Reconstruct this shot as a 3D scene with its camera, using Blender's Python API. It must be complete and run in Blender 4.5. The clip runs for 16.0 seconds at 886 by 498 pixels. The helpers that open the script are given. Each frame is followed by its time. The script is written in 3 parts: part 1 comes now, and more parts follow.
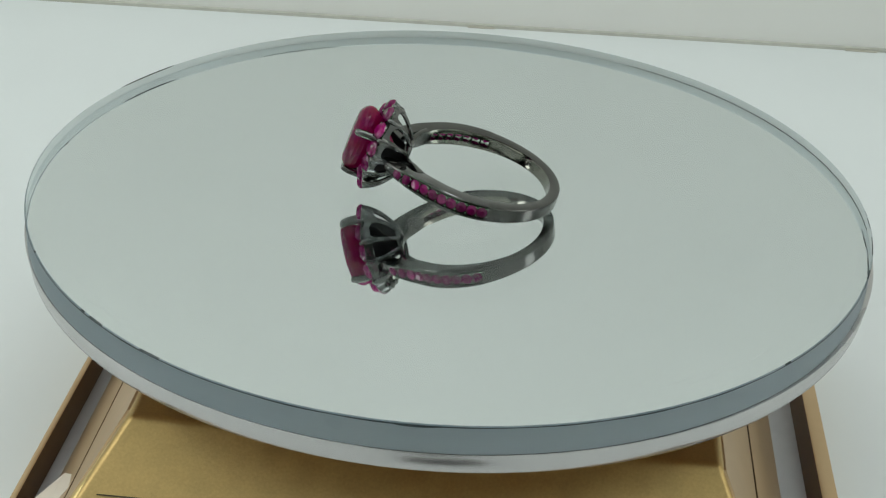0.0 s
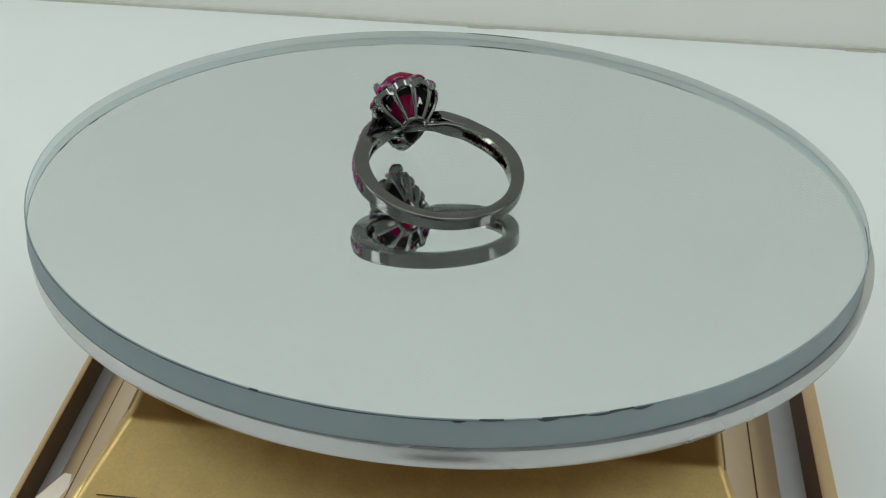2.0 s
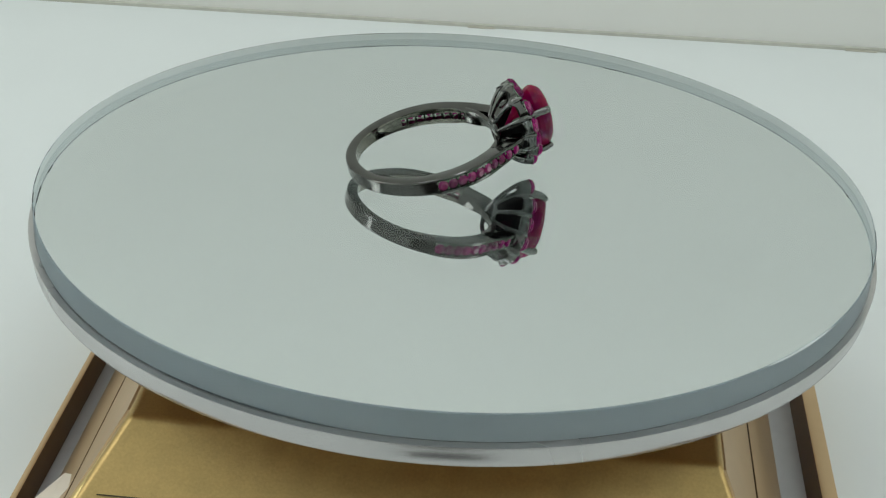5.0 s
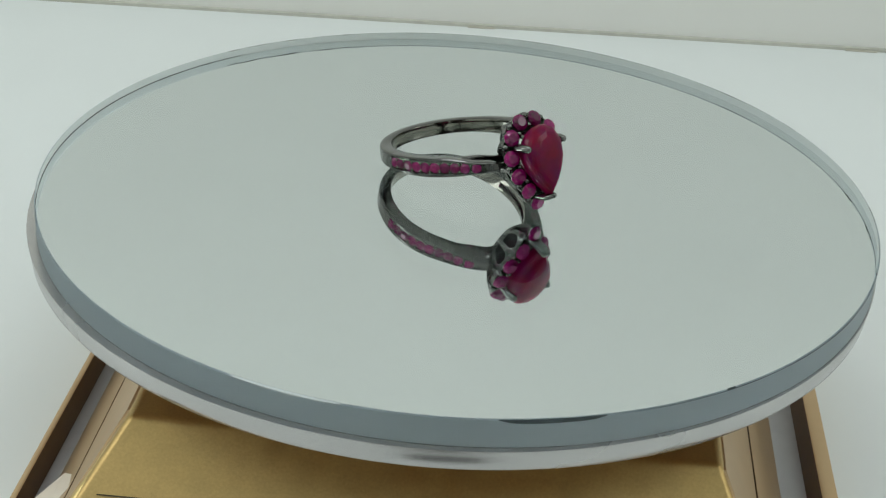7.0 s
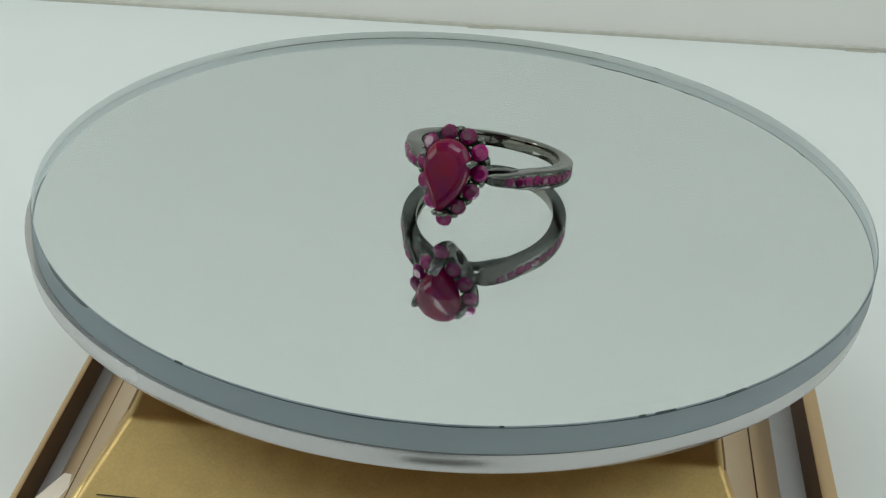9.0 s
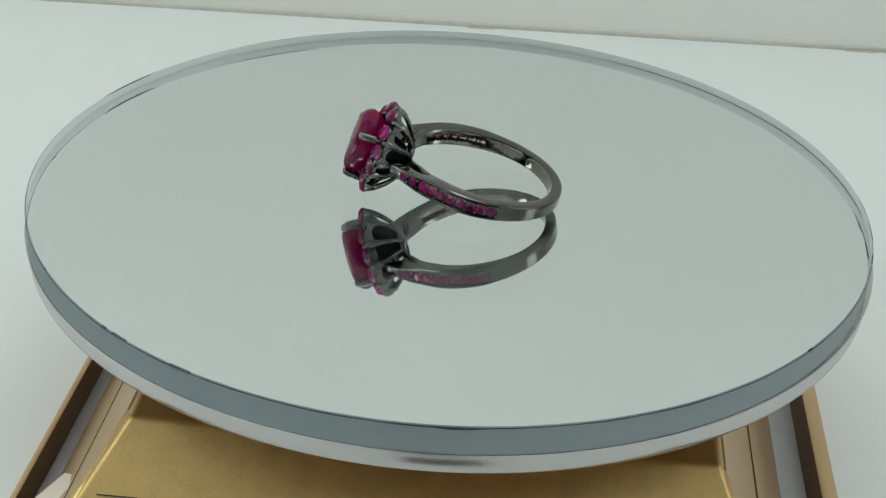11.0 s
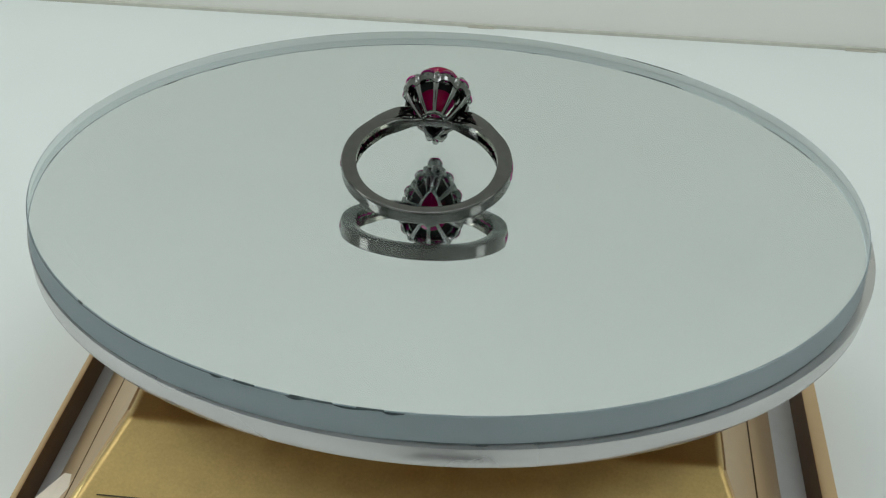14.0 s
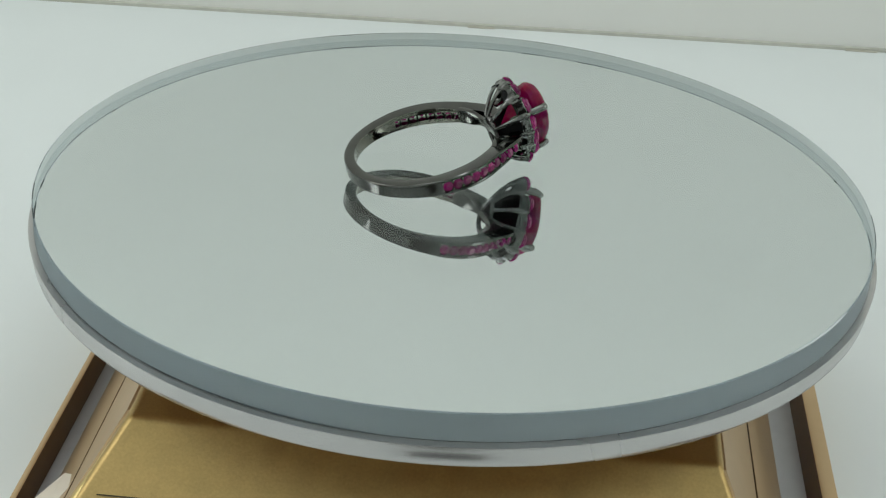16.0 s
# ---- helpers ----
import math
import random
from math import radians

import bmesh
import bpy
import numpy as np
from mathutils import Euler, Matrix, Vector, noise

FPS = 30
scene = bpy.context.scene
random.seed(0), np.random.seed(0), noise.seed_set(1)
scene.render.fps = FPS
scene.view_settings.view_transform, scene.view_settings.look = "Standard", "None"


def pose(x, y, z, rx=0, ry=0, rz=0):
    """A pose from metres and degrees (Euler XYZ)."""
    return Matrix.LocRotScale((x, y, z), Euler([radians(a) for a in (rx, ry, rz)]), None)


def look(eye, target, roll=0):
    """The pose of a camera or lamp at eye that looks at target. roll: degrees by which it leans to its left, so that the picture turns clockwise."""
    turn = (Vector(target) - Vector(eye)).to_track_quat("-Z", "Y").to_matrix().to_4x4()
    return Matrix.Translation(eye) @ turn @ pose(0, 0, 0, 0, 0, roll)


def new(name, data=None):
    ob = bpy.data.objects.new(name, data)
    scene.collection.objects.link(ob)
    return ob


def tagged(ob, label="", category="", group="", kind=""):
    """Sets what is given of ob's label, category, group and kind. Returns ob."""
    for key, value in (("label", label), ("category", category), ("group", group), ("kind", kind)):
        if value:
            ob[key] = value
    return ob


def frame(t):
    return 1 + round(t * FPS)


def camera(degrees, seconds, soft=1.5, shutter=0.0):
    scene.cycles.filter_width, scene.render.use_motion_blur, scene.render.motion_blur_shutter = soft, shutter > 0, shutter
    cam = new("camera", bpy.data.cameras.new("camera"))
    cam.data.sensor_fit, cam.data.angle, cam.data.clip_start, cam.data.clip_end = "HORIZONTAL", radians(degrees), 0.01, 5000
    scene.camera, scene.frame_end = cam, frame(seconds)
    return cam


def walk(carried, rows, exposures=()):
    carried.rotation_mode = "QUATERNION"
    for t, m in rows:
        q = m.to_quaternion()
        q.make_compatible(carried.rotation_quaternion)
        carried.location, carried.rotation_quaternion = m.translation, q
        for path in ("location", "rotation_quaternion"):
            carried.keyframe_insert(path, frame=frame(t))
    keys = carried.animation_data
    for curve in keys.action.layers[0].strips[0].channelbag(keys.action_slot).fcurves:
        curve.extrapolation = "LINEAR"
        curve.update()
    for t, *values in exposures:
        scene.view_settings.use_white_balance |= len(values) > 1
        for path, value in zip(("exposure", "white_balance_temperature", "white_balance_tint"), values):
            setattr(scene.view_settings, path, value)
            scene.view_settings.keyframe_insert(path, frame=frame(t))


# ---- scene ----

MM = 0.001
TOP = 0.036            # height of the glass top over the table
PERIOD = 11.14         # seconds for one turn of the platter
TILT = 0.449           # degrees by which platter and glass lean
LOW = 257.0            # body angle of their low side
cam = camera(32.39, 16.0, soft=1.25)
EYE = (-0.000893, -0.166223, TOP + 0.081954)
AIM = (-0.000893, -0.017399, TOP)
walk(cam, [(0.0, look(EYE, AIM, 3.535)), (16.0, look(EYE, AIM, 3.535))], exposures=[(0.0, 0.0), (16.0, 0.0)])

# ---------------------------------------------------------------- light
world = bpy.data.worlds.new("world")
world.use_nodes = True
scene.world = world
world.node_tree.nodes["Background"].inputs[0].default_value = (0.8, 0.9, 1.0, 1)
world.node_tree.nodes["Background"].inputs[1].default_value = 0.04


def area_lamp(name, m, sx, sy, watts, colour):
    data = bpy.data.lights.new(name, "AREA")
    data.shape, data.size, data.size_y, data.energy, data.color = "RECTANGLE", sx, sy, watts, colour
    ob = new(name, data)
    ob.matrix_world = m
    return ob


for y in (-0.12, 0.04):
    area_lamp("ceiling_strip_light", look((0.0, y, 0.535), (0.0, y, 0.0)), 0.44, 0.04, 0.298, (0.945, 1.0, 1.06))
area_lamp("side_strip_light", look((-0.405, -0.05, 0.25), (0.0, -0.03, 0.20)), 0.11, 0.42, 0.52, (0.96, 1.0, 1.0))
area_lamp("side_strip_light", look((0.405, -0.05, 0.25), (0.0, -0.03, 0.20)), 0.11, 0.42, 0.29, (0.96, 1.0, 1.0))


# ---------------------------------------------------------------- materials
def material(name, base, rough=0.5, metal=0.0, vary=0.08, scale=300.0, bump=0.0, bump_scale=1500.0, rough_vary=0.06, **extra):
    m = bpy.data.materials.new(name)
    m.use_nodes = True
    nt = m.node_tree
    b = nt.nodes["Principled BSDF"]
    tc = nt.nodes.new("ShaderNodeTexCoord")
    n1 = nt.nodes.new("ShaderNodeTexNoise")
    n1.inputs["Scale"].default_value, n1.inputs["Detail"].default_value = scale, 4
    n2 = nt.nodes.new("ShaderNodeTexNoise")
    n2.inputs["Scale"].default_value, n2.inputs["Detail"].default_value = scale * 0.12, 3
    add = nt.nodes.new("ShaderNodeMath")
    add.operation = "ADD"
    ramp = nt.nodes.new("ShaderNodeMapRange")
    ramp.inputs["From Min"].default_value, ramp.inputs["From Max"].default_value = 0.6, 1.4
    ramp.inputs["To Min"].default_value, ramp.inputs["To Max"].default_value = 1 - vary, 1 + vary
    mul = nt.nodes.new("ShaderNodeMix")
    mul.data_type, mul.blend_type = "RGBA", "MULTIPLY"
    mul.inputs["Factor"].default_value = 1.0
    mul.inputs[6].default_value = (*base, 1)
    for n in (n1, n2):
        nt.links.new(tc.outputs["Object"], n.inputs["Vector"])
    nt.links.new(n1.outputs["Fac"], add.inputs[0])
    nt.links.new(n2.outputs["Fac"], add.inputs[1])
    nt.links.new(add.outputs[0], ramp.inputs["Value"])
    nt.links.new(ramp.outputs[0], mul.inputs[7])
    nt.links.new(mul.outputs[2], b.inputs["Base Color"])
    rr = nt.nodes.new("ShaderNodeMapRange")
    rr.inputs["From Min"].default_value, rr.inputs["From Max"].default_value = 0.3, 0.7
    rr.inputs["To Min"].default_value, rr.inputs["To Max"].default_value = max(rough - rough_vary, 0.0), rough + rough_vary
    nt.links.new(n2.outputs["Fac"], rr.inputs["Value"])
    nt.links.new(rr.outputs[0], b.inputs["Roughness"])
    b.inputs["Metallic"].default_value = metal
    if bump:
        n3 = nt.nodes.new("ShaderNodeTexNoise")
        n3.inputs["Scale"].default_value, n3.inputs["Detail"].default_value = bump_scale, 3
        nt.links.new(tc.outputs["Object"], n3.inputs["Vector"])
        bp = nt.nodes.new("ShaderNodeBump")
        bp.inputs["Strength"].default_value, bp.inputs["Distance"].default_value = bump, 0.0001
        nt.links.new(n3.outputs["Fac"], bp.inputs["Height"])
        nt.links.new(bp.outputs[0], b.inputs["Normal"])
    for key, value in extra.items():
        b.inputs[key.replace("_", " ")].default_value = value
    return m


def glass_material(name, colour, ior, gloss):
    """Clear glass with a faint mirror gloss on its surface."""
    m = bpy.data.materials.new(name)
    m.use_nodes = True
    nt = m.node_tree
    nt.nodes.remove(nt.nodes["Principled BSDF"])
    g = nt.nodes.new("ShaderNodeBsdfRefraction")
    g.inputs["Color"].default_value, g.inputs["IOR"].default_value, g.inputs["Roughness"].default_value = (*colour, 1), ior, 0.0
    sheen = nt.nodes.new("ShaderNodeBsdfGlossy")
    sheen.inputs["Roughness"].default_value = 0.0
    mix = nt.nodes.new("ShaderNodeMixShader")
    mix.inputs["Fac"].default_value = gloss
    nt.links.new(g.outputs[0], mix.inputs[1])
    nt.links.new(sheen.outputs[0], mix.inputs[2])
    nt.links.new(mix.outputs[0], nt.nodes["Material Output"].inputs["Surface"])
    return m


def mirror_material(name, colour):
    m = bpy.data.materials.new(name)
    m.use_nodes = True
    nt = m.node_tree
    nt.nodes.remove(nt.nodes["Principled BSDF"])
    g = nt.nodes.new("ShaderNodeBsdfGlossy")
    g.inputs["Color"].default_value, g.inputs["Roughness"].default_value = (*colour, 1), 0.0
    nt.links.new(g.outputs[0], nt.nodes["Material Output"].inputs["Surface"])
    return m


def gem_material(name, base, through_colour, clear, facet=0.04, cloudy=0.3, scale=700.0, vary=0.3):
    """A glossy coloured body, cloudy ruby or ground glass, that also lets coloured light through."""
    m = material(name, base, facet, 0.0, vary, scale, 0.0, rough_vary=0.03, IOR=1.6)
    nt = m.node_tree
    b = nt.nodes["Principled BSDF"]
    b.inputs["Transmission Weight"].default_value = clear
    t = nt.nodes.new("ShaderNodeBsdfTranslucent")
    t.inputs["Color"].default_value = (*through_colour, 1)
    mix = nt.nodes.new("ShaderNodeMixShader")
    mix.inputs["Fac"].default_value = cloudy
    nt.links.new(b.outputs[0], mix.inputs[1])
    nt.links.new(t.outputs[0], mix.inputs[2])
    nt.links.new(mix.outputs[0], nt.nodes["Material Output"].inputs["Surface"])
    return m


def per_stone(m, low, high):
    """Varies a gem's brightness from stone to stone."""
    nt = m.node_tree
    b = nt.nodes["Principled BSDF"]
    src = b.inputs["Base Color"].links[0].from_socket
    info = nt.nodes.new("ShaderNodeObjectInfo")
    rng = nt.nodes.new("ShaderNodeMapRange")
    rng.inputs["To Min"].default_value, rng.inputs["To Max"].default_value = low, high
    mul = nt.nodes.new("ShaderNodeMix")
    mul.data_type, mul.blend_type = "RGBA", "MULTIPLY"
    mul.inputs["Factor"].default_value = 1.0
    nt.links.new(info.outputs["Random"], rng.inputs["Value"])
    nt.links.new(src, mul.inputs[6])
    nt.links.new(rng.outputs[0], mul.inputs[7])
    nt.links.new(mul.outputs[2], b.inputs["Base Color"])


def tint_patches(m, colour, scale):
    """Mixes noise patches of a second colour into a gem."""
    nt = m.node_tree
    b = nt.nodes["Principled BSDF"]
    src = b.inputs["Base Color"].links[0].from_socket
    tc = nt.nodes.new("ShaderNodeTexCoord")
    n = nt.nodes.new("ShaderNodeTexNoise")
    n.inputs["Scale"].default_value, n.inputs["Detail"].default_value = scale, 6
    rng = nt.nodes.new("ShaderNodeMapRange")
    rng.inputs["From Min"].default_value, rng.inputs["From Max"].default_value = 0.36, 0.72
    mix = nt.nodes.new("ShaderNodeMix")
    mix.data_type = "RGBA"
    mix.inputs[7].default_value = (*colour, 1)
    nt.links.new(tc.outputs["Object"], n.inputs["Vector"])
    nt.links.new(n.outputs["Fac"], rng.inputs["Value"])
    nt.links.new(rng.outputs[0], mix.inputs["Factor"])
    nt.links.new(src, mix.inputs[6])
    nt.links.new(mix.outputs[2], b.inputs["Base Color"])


TABLE = material("white_table", (0.80, 0.84, 0.82), 0.45, 0, 0.02, 40, 0.03, 800)
CREAM = material("cream_backdrop", (0.82, 0.82, 0.77), 0.7, 0, 0.02, 30, 0.05, 500)
TENT = material("white_tent", (0.82, 0.84, 0.82), 0.8, 0, 0.03, 20)
SEAM = material("grey_seam", (0.55, 0.55, 0.48), 0.8, 0, 0.15, 200)
GLASS = glass_material("clear_glass", (0.975, 0.99, 0.985), 1.42, 0.045)
MIRROR = mirror_material("silvered_back", (0.835, 0.862, 0.872))
EDGE = gem_material("ground_glass_edge", (0.138, 0.228, 0.305), (0.84, 0.88, 0.865), 0.0, 0.3, 0.68, 250.0, 0.06)
CHIP_AND_GAP = material("chips_and_gap_shade", (0.035, 0.05, 0.052), 0.4, 0, 0.2, 900)
CHROME = material("polished_platter", (0.56, 0.545, 0.535), 0.25, 0.85, 0.04, 250, 0.04, 700)
GOLD = material("satin_gold", (0.475, 0.335, 0.138), 0.42, 1.0, 0.13, 3200, 0.15, 3500)
RIDGE = material("gold_ridge_highlight", (0.66, 0.50, 0.22), 0.42, 1.0, 0.2, 1500, 0.3, 3000)
CHAMPAGNE = material("champagne_gold", (0.60, 0.425, 0.235), 0.40, 0.55, 0.05, 300, 0.1, 2000)
LIT_CORNER = material("lit_gold_corner", (0.90, 0.79, 0.65), 0.35, 0.0, 0.05, 300)
# groove and spindle bronze; also the shade on the rim's inner faces
BRONZE_AND_SHADE = material("bronze_and_rim_shade", (0.10, 0.055, 0.022), 0.35, 0.4, 0.2, 400)
STEEL = material("grey_steel_strip", (0.46, 0.46, 0.47), 0.4, 0.3, 0.06, 400)
BLACK = material("black_line", (0.02, 0.016, 0.01), 0.6, 0, 0.1, 400)
RHODIUM = material("black_rhodium", (0.110, 0.109, 0.101), 0.08, 1.0, 0.12, 900, 0.07, 1100, 0.03)
BRIGHT = material("polished_rhodium", (0.150, 0.150, 0.142), 0.06, 1.0, 0.15, 900, 0.05, 1100, 0.03)
# lighter olive metal for the faces inside the band
INNER_METAL = material("olive_inner_plating", (0.225, 0.218, 0.185), 0.07, 1.0, 0.18, 500, 0.06, 900, 0.03)
# near-black for the shade inside the ring head and for the stamped hallmark
SHADE_AND_STAMP = material("black_shade_and_stamp", (0.014, 0.014, 0.014), 0.7, 0.0, 0.2, 1200, Specular_IOR_Level=0.15)
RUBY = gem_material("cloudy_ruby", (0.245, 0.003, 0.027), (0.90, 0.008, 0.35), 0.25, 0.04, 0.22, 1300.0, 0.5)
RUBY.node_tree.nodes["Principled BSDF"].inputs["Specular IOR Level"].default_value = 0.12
# purple patches put the stone's sheen and inner clouds into its colour
tint_patches(RUBY, (0.095, 0.004, 0.095), 480.0)
# strong fine noise in the colour imitates sparkle within the small stones
PINK = gem_material("pink_ruby", (0.385, 0.003, 0.16), (0.85, 0.01, 0.45), 0.5, 0.02, 0.12, 2100.0, 0.75)
PINK.node_tree.nodes["Principled BSDF"].inputs["Specular IOR Level"].default_value = 0.2
PINK.node_tree.nodes["Principled BSDF"].inputs["IOR"].default_value = 1.76
per_stone(PINK, 0.55, 1.5)
DUST = material("grey_dust", (0.70, 0.74, 0.73), 0.9)
DARKBOX = material("dark_plastic", (0.05, 0.035, 0.03), 0.45, 0, 0.1, 300)
PANEL = material("blue_grey_panel", (0.10, 0.11, 0.16), 0.3, 0, 0.1, 300)
SMUDGE = material("brown_smudge", (0.52, 0.50, 0.41), 0.8, 0, 0.3, 400)
UNDER = material("dark_underside", (0.42, 0.25, 0.12), 0.5, 0, 0.1, 300)


# ---------------------------------------------------------------- mesh helpers
def part(name, bm, mats, parent=None, label="", smooth=None, m=None):
    """Links a bmesh as one mesh object under a thing or a part. smooth: angle in degrees above which edges stay sharp."""
    bmesh.ops.recalc_face_normals(bm, faces=bm.faces[:])
    me = bpy.data.meshes.new(name)
    bm.to_mesh(me)
    bm.free()
    for x in (mats if isinstance(mats, (list, tuple)) else [mats]):
        me.materials.append(x)
    if smooth:
        me.polygons.foreach_set("use_smooth", [True] * len(me.polygons))
        me.set_sharp_from_angle(angle=radians(smooth))
    ob = new(name, me)
    if parent:
        ob.parent = parent
    if m is not None:
        ob.matrix_basis = m
    if label:
        tagged(ob, label)
    return ob


def shared(name, me, parent, m):
    ob = new(name, me)
    ob.parent, ob.matrix_basis = parent, m
    return ob


def empty(name, m=None):
    ob = new(name)
    ob.empty_display_size = 0.005
    if m is not None:
        ob.matrix_basis = m
    return ob


def box(x0, x1, y0, y1, z0, z1, bevel=0.0, seg=2):
    bm = bmesh.new()
    bmesh.ops.create_cube(bm, size=1.0, matrix=Matrix.Translation(((x0 + x1) / 2, (y0 + y1) / 2, (z0 + z1) / 2)) @ Matrix.Diagonal((x1 - x0, y1 - y0, z1 - z0, 1)))
    if bevel:
        bmesh.ops.bevel(bm, geom=bm.edges[:], offset=bevel, segments=seg, affect="EDGES", profile=0.5)
    return bm


def loft(rings, closed_rings=True, caps=True, loop=False):
    """A skin over rings of points with equal counts."""
    bm = bmesh.new()
    vs = [[bm.verts.new(p) for p in r] for r in rings]
    n = len(rings[0])
    pairs = list(zip(vs, vs[1:])) + ([(vs[-1], vs[0])] if loop else [])
    for a, b in pairs:
        for i in range(n if closed_rings else n - 1):
            j = (i + 1) % n
            bm.faces.new((a[i], a[j], b[j], b[i]))
    if caps and not loop and closed_rings:
        bm.faces.new(list(reversed(vs[0])))
        bm.faces.new(vs[-1])
    return bm


def lathe(profile, n=256):
    """A body turned round z from (radius, height) pairs; radius 0 closes it."""
    bm = bmesh.new()
    rows = []
    for r, z in profile:
        if r == 0:
            rows.append([bm.verts.new((0, 0, z))])
        else:
            rows.append([bm.verts.new((r * math.cos(2 * math.pi * i / n), r * math.sin(2 * math.pi * i / n), z)) for i in range(n)])
    for a, b in zip(rows, rows[1:]):
        for i in range(n):
            j = (i + 1) % n
            q = [a[i % len(a)], a[j % len(a)], b[j % len(b)], b[i % len(b)]]
            q = list(dict.fromkeys(q))
            bm.faces.new(q)
    return bm


def tube(points, radii, n=8, flat=1.0):
    """A tapered round wire with domed ends along a path."""
    P = [Vector(p) for p in points]
    rings = []
    last = None
    for i, p in enumerate(P):
        d = (P[min(i + 1, len(P) - 1)] - P[max(i - 1, 0)]).normalized()
        u = d.orthogonal().normalized() if last is None else (last - d * last.dot(d)).normalized()
        last = u
        v = d.cross(u)
        def ring(c, r):
            return [c + u * (r * math.cos(2 * math.pi * k / n)) + v * (r * flat * math.sin(2 * math.pi * k / n)) for k in range(n)]
        r = radii[i] if isinstance(radii, (list, tuple)) else radii
        if i == 0:
            rings += [ring(p - d * r * 0.85, r * 0.4), ring(p - d * r * 0.5, r * 0.82)]
        rings.append(ring(p, r))
        if i == len(P) - 1:
            rings += [ring(p + d * r * 0.5, r * 0.82), ring(p + d * r * 0.85, r * 0.4)]
    return loft(rings)


# ---------------------------------------------------------------- the light tent and table
def build_setting():
    tagged(part("table", box(-0.42, 0.42, -0.6, 0.150, -0.02, 0.0), TABLE), "smooth white table top under the display stand", "table", kind="structure")
    tagged(part("backdrop", box(-0.42, 0.42, 0.150, 0.160, -0.02, 0.56), CREAM), "plain cream-white backdrop board behind the table", "backdrop", kind="structure")
    tagged(part("wall_left", box(-0.43, -0.42, -0.6, 0.16, -0.02, 0.56), TENT), "white side wall of the photo tent", "wall", kind="structure")
    tagged(part("wall_right", box(0.42, 0.43, -0.6, 0.16, -0.02, 0.56), TENT), "white side wall of the photo tent", "wall", kind="structure")
    tagged(part("ceiling", box(-0.43, 0.43, -0.6, 0.16, 0.56, 0.57), TENT), "white ceiling of the photo tent", "ceiling", kind="structure")
    for n, (x0, x1, z0, z1) in enumerate(((-0.42, -0.045, -0.02, 0.56), (0.045, 0.42, -0.02, 0.56), (-0.045, 0.045, 0.165, 0.56), (-0.045, 0.045, -0.02, 0.085))):
        tagged(part("wall_front_%d" % (n + 1), box(x0, x1, -0.245, -0.24, z0, z1), TENT), "white front flap of the photo tent round its opening", "wall", kind="structure")
    tagged(part("wall_back_room", box(-0.43, 0.43, -0.61, -0.6, -0.02, 0.57), DARKBOX), "dark room beyond the tent opening", "wall", kind="structure")
    for x, w in ((0.0045, 0.003), (0.0875, 0.0035)):
        bm = box(-w, w, -0.0003, 0.0003, 0, 0.0003, 0.00012)
        tagged(part("seam_smudge", bm, SMUDGE, m=pose(x, 0.1487, 0.0)), "dark smudge on the seam behind the table", "smudge", kind="structure")
    tagged(part("trim", box(-0.42, 0.42, 0.1490, 0.1500, 0.0, 0.0006), SEAM), "thin grey seam where backdrop meets table", "seam", kind="structure")


build_setting()


# ---------------------------------------------------------------- the gold stand
def frustum_side(x0, x1, y0, y1, z0, X0, X1, Y0, Y1, z1, which, thick=0.8):
    """One sloping side, a slab thick mm deep, between two rectangles, lower (z0) and upper (z1)."""
    lo = [(x0, y0, z0), (x1, y0, z0), (x1, y1, z0), (x0, y1, z0)]
    hi = [(X0, Y0, z1), (X1, Y0, z1), (X1, Y1, z1), (X0, Y1, z1)]
    i = {"front": 0, "right": 1, "back": 2, "left": 3}[which]
    j = (i + 1) % 4
    inward = {"front": (0, thick, 0), "right": (-thick, 0, 0), "back": (0, -thick, 0), "left": (thick, 0, 0)}[which]
    q = [Vector(lo[i]), Vector(lo[j]), Vector(hi[j]), Vector(hi[i])]
    bm = bmesh.new()
    a = [bm.verts.new(p * MM) for p in q]
    b = [bm.verts.new((p + Vector(inward)) * MM) for p in q]
    bm.faces.new(a)
    bm.faces.new(list(reversed(b)))
    for k in range(4):
        bm.faces.new((a[k], b[k], b[(k + 1) % 4], a[(k + 1) % 4]))
    return bm


